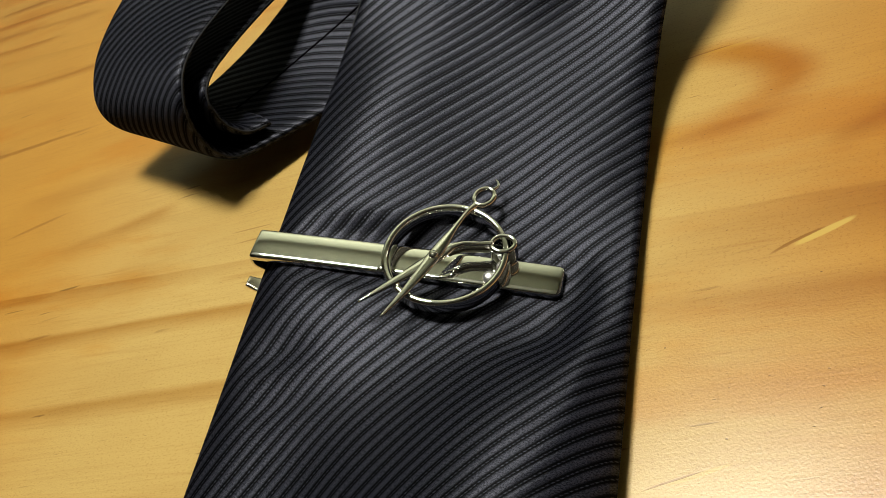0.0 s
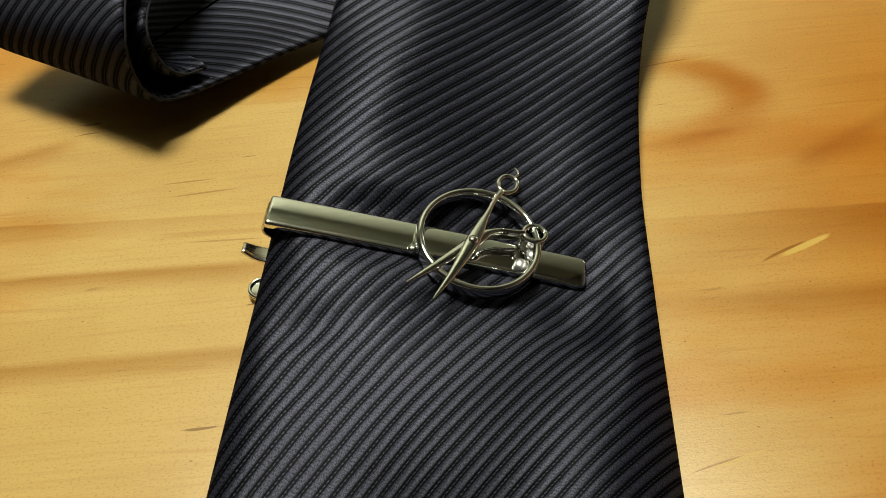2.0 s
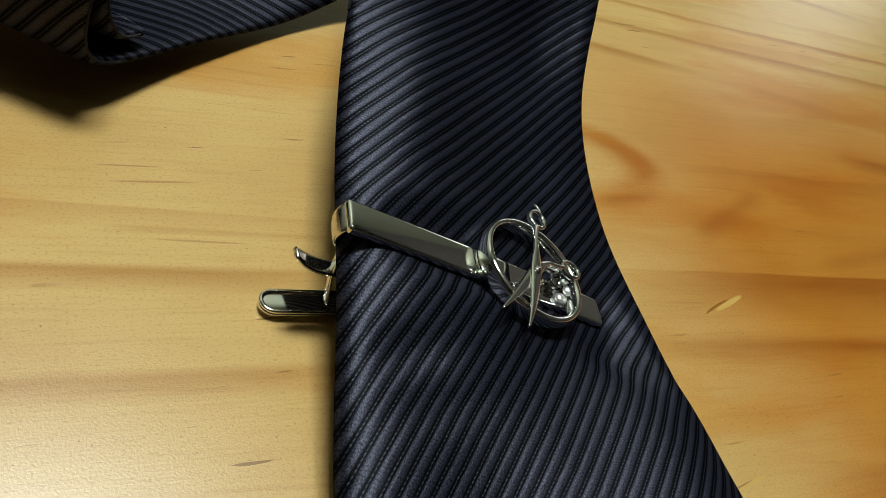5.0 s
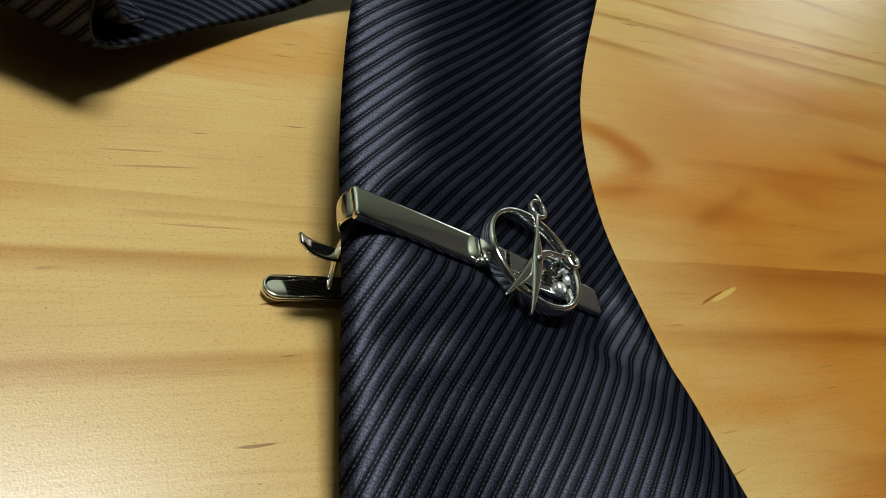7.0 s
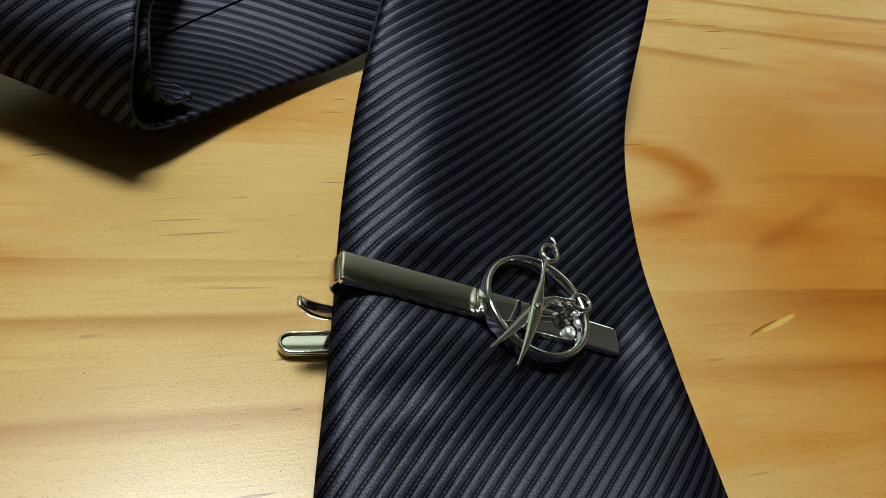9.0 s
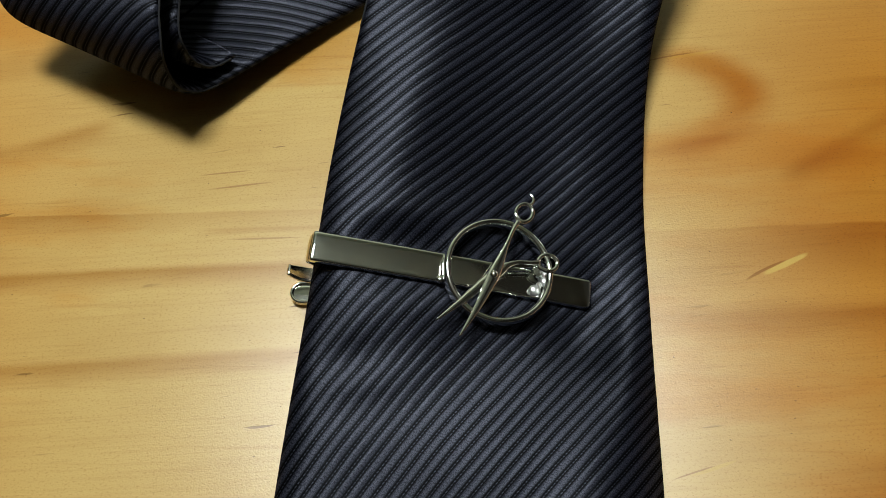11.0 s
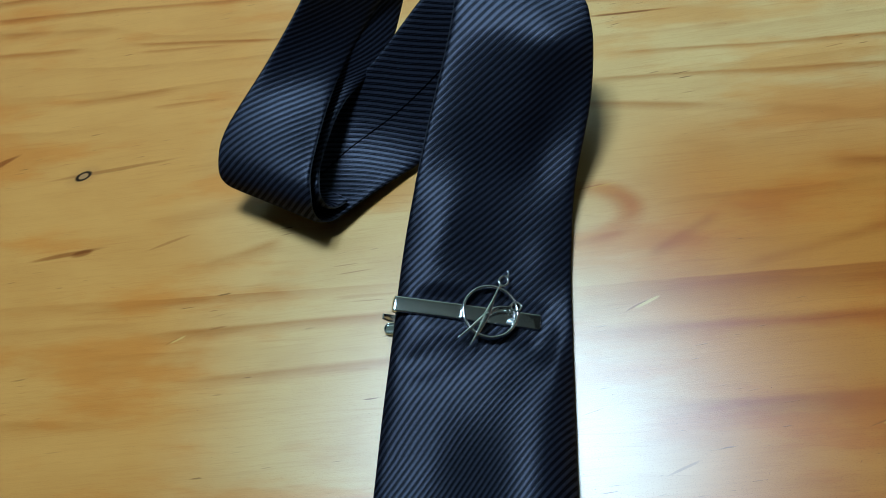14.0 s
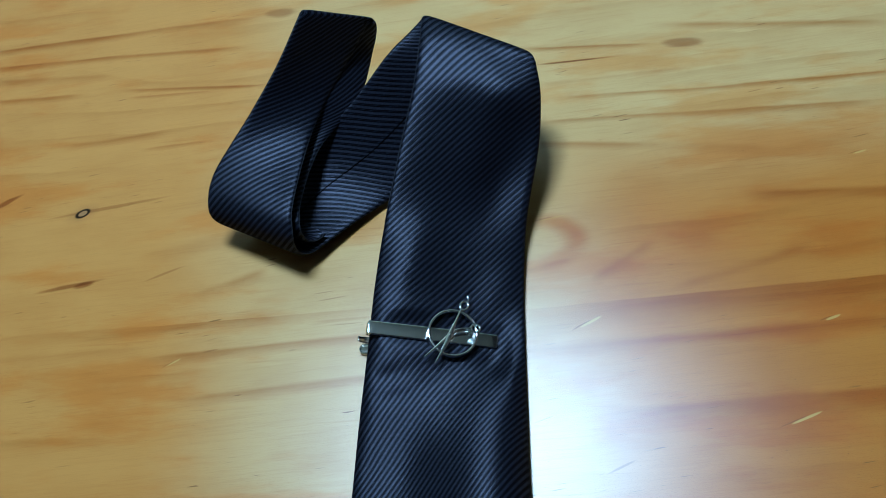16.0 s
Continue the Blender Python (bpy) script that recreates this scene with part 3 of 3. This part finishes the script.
def tie_part(name, first, last, parent, label="", cap_start=False, cap_end=False):
    a, b, d = tie_rows()
    mid = (a + b) / 2
    run = np.concatenate([[0], np.cumsum(np.linalg.norm(np.diff(mid, axis=0), axis=1))])
    tang = np.gradient(mid, axis=0)
    us = 0.5 - 0.5 * np.cos(np.linspace(0, math.pi, 41))
    us = 0.6 * us + 0.4 * np.linspace(0, 1, 41)
    n = len(us)
    lag = []
    spots = (0.0, 0.2, 0.5, 0.8, 1.0)
    for k in (1, 2, 3):
        w = np.ones(n)
        for j, q in enumerate(spots):
            if j != k:
                w *= (us - q) / (spots[k] - q)
        lag.append(w)
    verts, uvs, faces, back = [], [], [], []
    for i in range(first, last + 1):
        x = b[i] - a[i]
        wide = np.linalg.norm(x)
        nrm = np.cross(x, tang[i])
        nrm /= np.linalg.norm(nrm)
        swell = sum(w * v for w, v in zip(lag, d[i]))
        half = THICK * (1 - np.abs(2 * us - 1) ** (wide / 4.0)) ** 0.5
        half[0] = half[-1] = 0.0
        core = a[i] + x * us[:, None] + nrm * swell[:, None]
        core = core + nrm * dents(i, us)[:, None]
        core = pressed(core, half)
        front, rear = core + nrm * half[:, None], core - nrm * half[:, None]
        verts += (front / 1000).tolist() + (rear[1:-1] / 1000).tolist()
        # the bias stretches below the clip, which turns the ribs
        skew = SKEW * min(1.0, max(0.0, (SKEW_FROM - i / PER) / SKEW_OVER))
        uvs.append([((u - 0.5) * wide / 1000, (run[i] - skew * ((u - 0.5) * wide - SKEW_AT)) / 1000) for u in us])
    ring = 2 * n - 2

    def at(row, k, side):
        if side == 0 or k in (0, n - 1):
            return row * ring + k
        return row * ring + n + k - 1

    loops = []
    rows = last - first
    for i in range(rows):
        for side in (0, 1):
            for k in range(n - 1):
                q = [(i, k), (i, k + 1), (i + 1, k + 1), (i + 1, k)]
                q = q if side == 0 else q[::-1]
                faces.append([at(r, c, side) for r, c in q])
                loops += [uvs[r][c] for r, c in q]
                back.append(side)
    for on, row in ((cap_start, 0), (cap_end, rows)):
        if on:
            for k in range(1, n - 2):
                q = [at(row, k, 0), at(row, k, 1), at(row, k + 1, 1), at(row, k + 1, 0)]
                faces.append(q)
                loops += [uvs[row][k]] * 4
                back.append(0)
    data = bpy.data.meshes.new(name)
    data.from_pydata(verts, [], faces)
    layer = data.uv_layers.new(name="weave")
    layer.data.foreach_set("uv", [v for uv in loops for v in uv])
    data.materials.append(SILK)
    data.materials.append(SILK_BACK)
    data.polygons.foreach_set("material_index", back)
    data.polygons.foreach_set("use_smooth", [True] * len(faces))
    data.update()
    ob = new(name, data)
    ob.parent = parent
    return tagged(ob, label)


def seam(first, last, parent):
    """The lapped seam along the middle of the back."""
    a, b, d = tie_rows()
    mid, tang = (a + b) / 2, np.gradient((a + b) / 2, axis=0)
    rows = []
    ups = []
    for i in range(first, last, 2):
        x = b[i] - a[i]
        nrm = np.cross(x, tang[i])
        nrm /= np.linalg.norm(nrm)
        p = (mid[i] + nrm * (d[i][1] - THICK)) / 1000
        rows.append((*p, 0.0003, 0.0002))
        ups.append(nrm)
    return sweep(rows, tuple(np.mean(ups, axis=0)), False, 8, 2.0)


tie = tagged(new("necktie"), "black ribbed silk necktie lying folded in loops on the pine table", "necktie")
TOPFOLD, BACKFOLD = 12 * PER, 26 * PER
END = (len(TIE) - 1) * PER
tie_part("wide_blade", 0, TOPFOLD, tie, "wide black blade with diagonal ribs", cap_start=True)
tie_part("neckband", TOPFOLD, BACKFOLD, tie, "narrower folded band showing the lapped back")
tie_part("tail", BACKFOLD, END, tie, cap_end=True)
THREAD = plain("black_silk_edge", (0.016, 0.016, 0.020), 0.95, 0.0, 2500.0, 0.8, 0.0002)


def rolled_edge(side, first, last):
    """The rolled rim of the cloth along one edge."""
    rows = tie_rows()[side]
    other = tie_rows()[1 - side]
    path = []
    for i in range(first, last, 2):
        inward = other[i] - rows[i]
        p = (rows[i] + inward / np.linalg.norm(inward) * 0.15) / 1000
        path.append((*p, 0.00030, 0.00030))
    return part("rolled_edge", sweep(path, (0.05, 0.1, 1), False, 8, 2.0), THREAD, tie, "rolled cloth rim")


rolled_edge(1, 18 * PER, 26 * PER)
rolled_edge(1, 27 * PER, END)
rolled_edge(0, 8 * PER, 13 * PER)
part("back_seam", seam(14 * PER, 18 * PER, tie), SILK, tie, "stitched seam on the back")

# ---- the tie clip ----
CLIP = Matrix(((U.x, V.x, W.x, TL.x), (U.y, V.y, W.y, TL.y), (U.z, V.z, W.z, TL.z), (0, 0, 0, 1)))
clip = tagged(new("tie_clip"), "polished silver tie clip with a scissors and ring ornament", "tie clip")
clip.matrix_world = CLIP
MM = 0.001


def mm(rows):
    return [tuple(v * MM for v in row) for row in rows]


def bar_shape():
    """The bar, a little arched along its length and across it, with soft long edges."""
    bm = box(0.0002, 0.0587, -0.0065, 0.0001, -0.0017, 0.0, 0.00072, 4)
    bmesh.ops.subdivide_edges(bm, edges=[e for e in bm.edges if abs(e.verts[0].co.x - e.verts[1].co.x) > 0.03], cuts=24)
    bmesh.ops.subdivide_edges(bm, edges=[e for e in bm.edges if abs(e.verts[0].co.y - e.verts[1].co.y) > 0.003], cuts=12)
    for v in bm.verts:
        k = (v.co.x - 0.0295) / 0.0295
        c = (v.co.y + 0.0032) / 0.0033
        v.co.z -= 0.00035 * k * k + 0.00011 * abs(c) ** 2.0
        # rounded corners at the free end
        over = max(0.0, abs(c) * 3.3 - 2.1) / 1.2
        v.co.x -= 0.0012 * (1 - math.sqrt(max(0.0, 1 - over * over))) * min(1.0, max(0.0, (v.co.x - 0.054) / 0.004))
    return bm


bar = part("bar", bar_shape(), CHROME, clip, "slightly domed polished bar")
RING = (37.9, -2.9)
ring_ob = part("ring", hoop(RING[0] * MM, RING[1] * MM, 1.75 * MM, 10.65 * MM, 10.65 * MM, 0.78 * MM, 1.75 * MM, 112, 2.6), CHROME, clip, "raised polished ring")


def scissor_arm(path, loop, turn, name):
    arm = part(name, sweep(spline(mm(path), 8), (0, 0, 1), False, 14, 2.3), CHROME, clip)
    part("finger_loop", hoop(loop[0] * MM, loop[1] * MM, loop[2] * MM, loop[3] * MM, loop[4] * MM, 0.5 * MM, 0.62 * MM, 40, 2.2, turn), CHROME, arm)
    return arm


arm_a = scissor_arm([(40.9, 8.3, 3.4, .70, .6), (39.9, 6.2, 3.6, .48, .6), (38.7, 2.4, 3.9, .55, .55), (37.5, -1.6, 4.1, 1.05, .5), (36.55, -4.7, 4.2, 1.25, .45),
                     (35.2, -8.6, 4.2, 1.0, .42), (33.2, -13.6, 4.2, .62, .36), (30.9, -18.5, 4.2, .2, .22)], (42.0, 10.5, 3.2, 1.75, 2.1), -0.35, "scissor_blade")
part("tang", sweep(spline(mm([(42.9, 12.4, 3.1, .42, .42), (43.75, 13.5, 3.0, .34, .34), (43.7, 14.6, 2.9, .3, .3), (43.1, 15.3, 2.8, .25, .25)]), 6), (0, 0, 1), False, 10, 2.0), CHROME, arm_a)
arm_b = scissor_arm([(45.9, 0.0, 3.5, .55, .5), (43.8, -0.5, 3.6, .48, .5), (41.3, -0.9, 3.7, .50, .52), (39.3, -1.9, 3.8, .75, .52), (38.2, -2.9, 3.75, 1.05, .5), (36.55, -4.7, 3.7, 1.25, .45),
                     (33.2, -8.4, 3.7, 1.0, .42), (29.7, -12.2, 3.8, .62, .36), (26.1, -15.9, 3.8, .2, .22)], (47.7, 0.3, 3.2, 2.05, 1.75), 0.2, "scissor_blade")
part("shank", sweep(spline(mm([(38.4, -2.9, 3.0, .40, .8), (39.4, -1.9, 2.8, .45, 1.0), (41.3, -0.9, 2.6, .45, 1.1), (43.8, -0.4, 2.5, .45, 1.2), (45.9, 0.0, 2.4, .45, 1.3)]), 8), (0, 0, 1), False, 14, 3.2), CHROME, arm_b, "deep curved shank")
part("loop_collar", hoop(47.7 * MM, 0.3 * MM, 1.6 * MM, 2.0 * MM, 1.72 * MM, 0.5 * MM, 1.8 * MM, 40, 3.0, 0.2), CHROME, arm_b)


def dome(cx, cy, z, r, high):
    bm = bmesh.new()
    bmesh.ops.create_uvsphere(bm, u_segments=20, v_segments=12, radius=1.0)
    for v in bm.verts:
        v.co = Vector(((cx + v.co.x * r) * MM, (cy + v.co.y * r) * MM, (z + v.co.z * high) * MM))
    return bm


part("screw", dome(36.55, -4.7, 4.6, 0.85, 0.6), CHROME, clip, "domed pivot screw")
SATIN = plain("satin_silver", (0.92, 0.91, 0.89), 0.36, 1.0, 900.0, 0.05, 0.00001)
part("stud", dome(46.2, -5.0, 0.5, 1.25, 0.8), SATIN, clip, "small satin silver stud")
part("stud", dome(48.2, -3.0, 1.2, 1.25, 0.8), SATIN, clip, "small satin silver stud")
part("solder_lug", dome(26.6, -6.0, 0.0, 0.9, 0.7), CHROME, clip)
part("post", sweep(mm([(31.0, -10.9, 1.6, .8, .8), (31.1, -10.9, 2.6, .7, .7), (31.3, -10.8, 3.7, .7, .7)]), (0, 1, 0.01), False, 14, 2.0), CHROME, clip)
part("end_plate", sweep(spline(mm([(1.2, -3.2, -1.2, .4, 2.9), (0.35, -3.2, -1.9, .4, 2.9), (0.0, -3.2, -3.2, .4, 2.8), (0.3, -3.3, -5.0, .4, 2.3), (1.6, -3.4, -6.6, .4, 1.7), (3.4, -3.5, -7.2, .4, 1.3)]), 6), (0, 1, 0.01), False, 16, 4.0), STEEL, clip, "folded end plate mirroring the wood")


def world_part(name, bm, material, label=""):
    """A part given in world places, under the clip."""
    bmesh.ops.transform(bm, matrix=CLIP.inverted(), verts=bm.verts)
    return part(name, bm, material, clip, label)


world_part("lever", sweep(spline(mm([(-24, -1.2, 11.5, 1.5, .35), (-28, -1.1, 12.0, 1.6, .35), (-31.0, -0.8, 12.6, 1.7, .35), (-33.4, -0.5, 13.6, 1.6, .45), (-35.2, -0.3, 15.2, 1.2, .4)]), 6), (0.2, 0, 1), False, 14, 4.0), STEEL, "upturned spring lever")
world_part("bracket", sweep(spline(mm([(-28.0, -1.6, 18.5, .9, .3), (-28.6, -1.6, 13.0, .9, .3), (-28.0, -1.4, 8.0, .9, .3), (-27.4, -1.2, 4.0, .9, .3)]), 6), (1, 0, 0.01), False, 10, 4.0), STEEL)
jaw_rows = []
for k in range(60):
    x = -38.2 + 52 * (k / 59) ** 2
    near = min(1.0, (x + 38.25) / 2.6)
    jaw_rows.append((x, 0.7 - 0.05 * (x + 37), 1.3, 2.65 * math.sqrt(1 - (1 - near) ** 2) + 0.03, 0.5))
jaw = world_part("jaw", sweep(mm(jaw_rows), (0, 0, 1), False, 16, 3.0), CHROME, "rounded lower jaw resting on the table")
rim = []
for k in range(41):
    w = math.pi * (k / 40 - 0.5)
    side = k / 20 - 1
    if abs(side) > 0.5:
        x, y = -35.6 + 46 * (abs(side) - 0.5) * 2, 2.25 * math.copysign(1, side)
    else:
        x, y = -35.6 - 2.2 * math.cos(side * math.pi), 2.25 * math.sin(side * math.pi)
    rim.append((x, 0.7 - 0.05 * (x + 37) + y, 1.85, 0.42, 0.42))
bm = sweep(mm(rim), (0, 0, 1), False, 10, 2.0)
bmesh.ops.transform(bm, matrix=CLIP.inverted(), verts=bm.verts)
part("rim", bm, CHROME, jaw, "rolled bright rim")
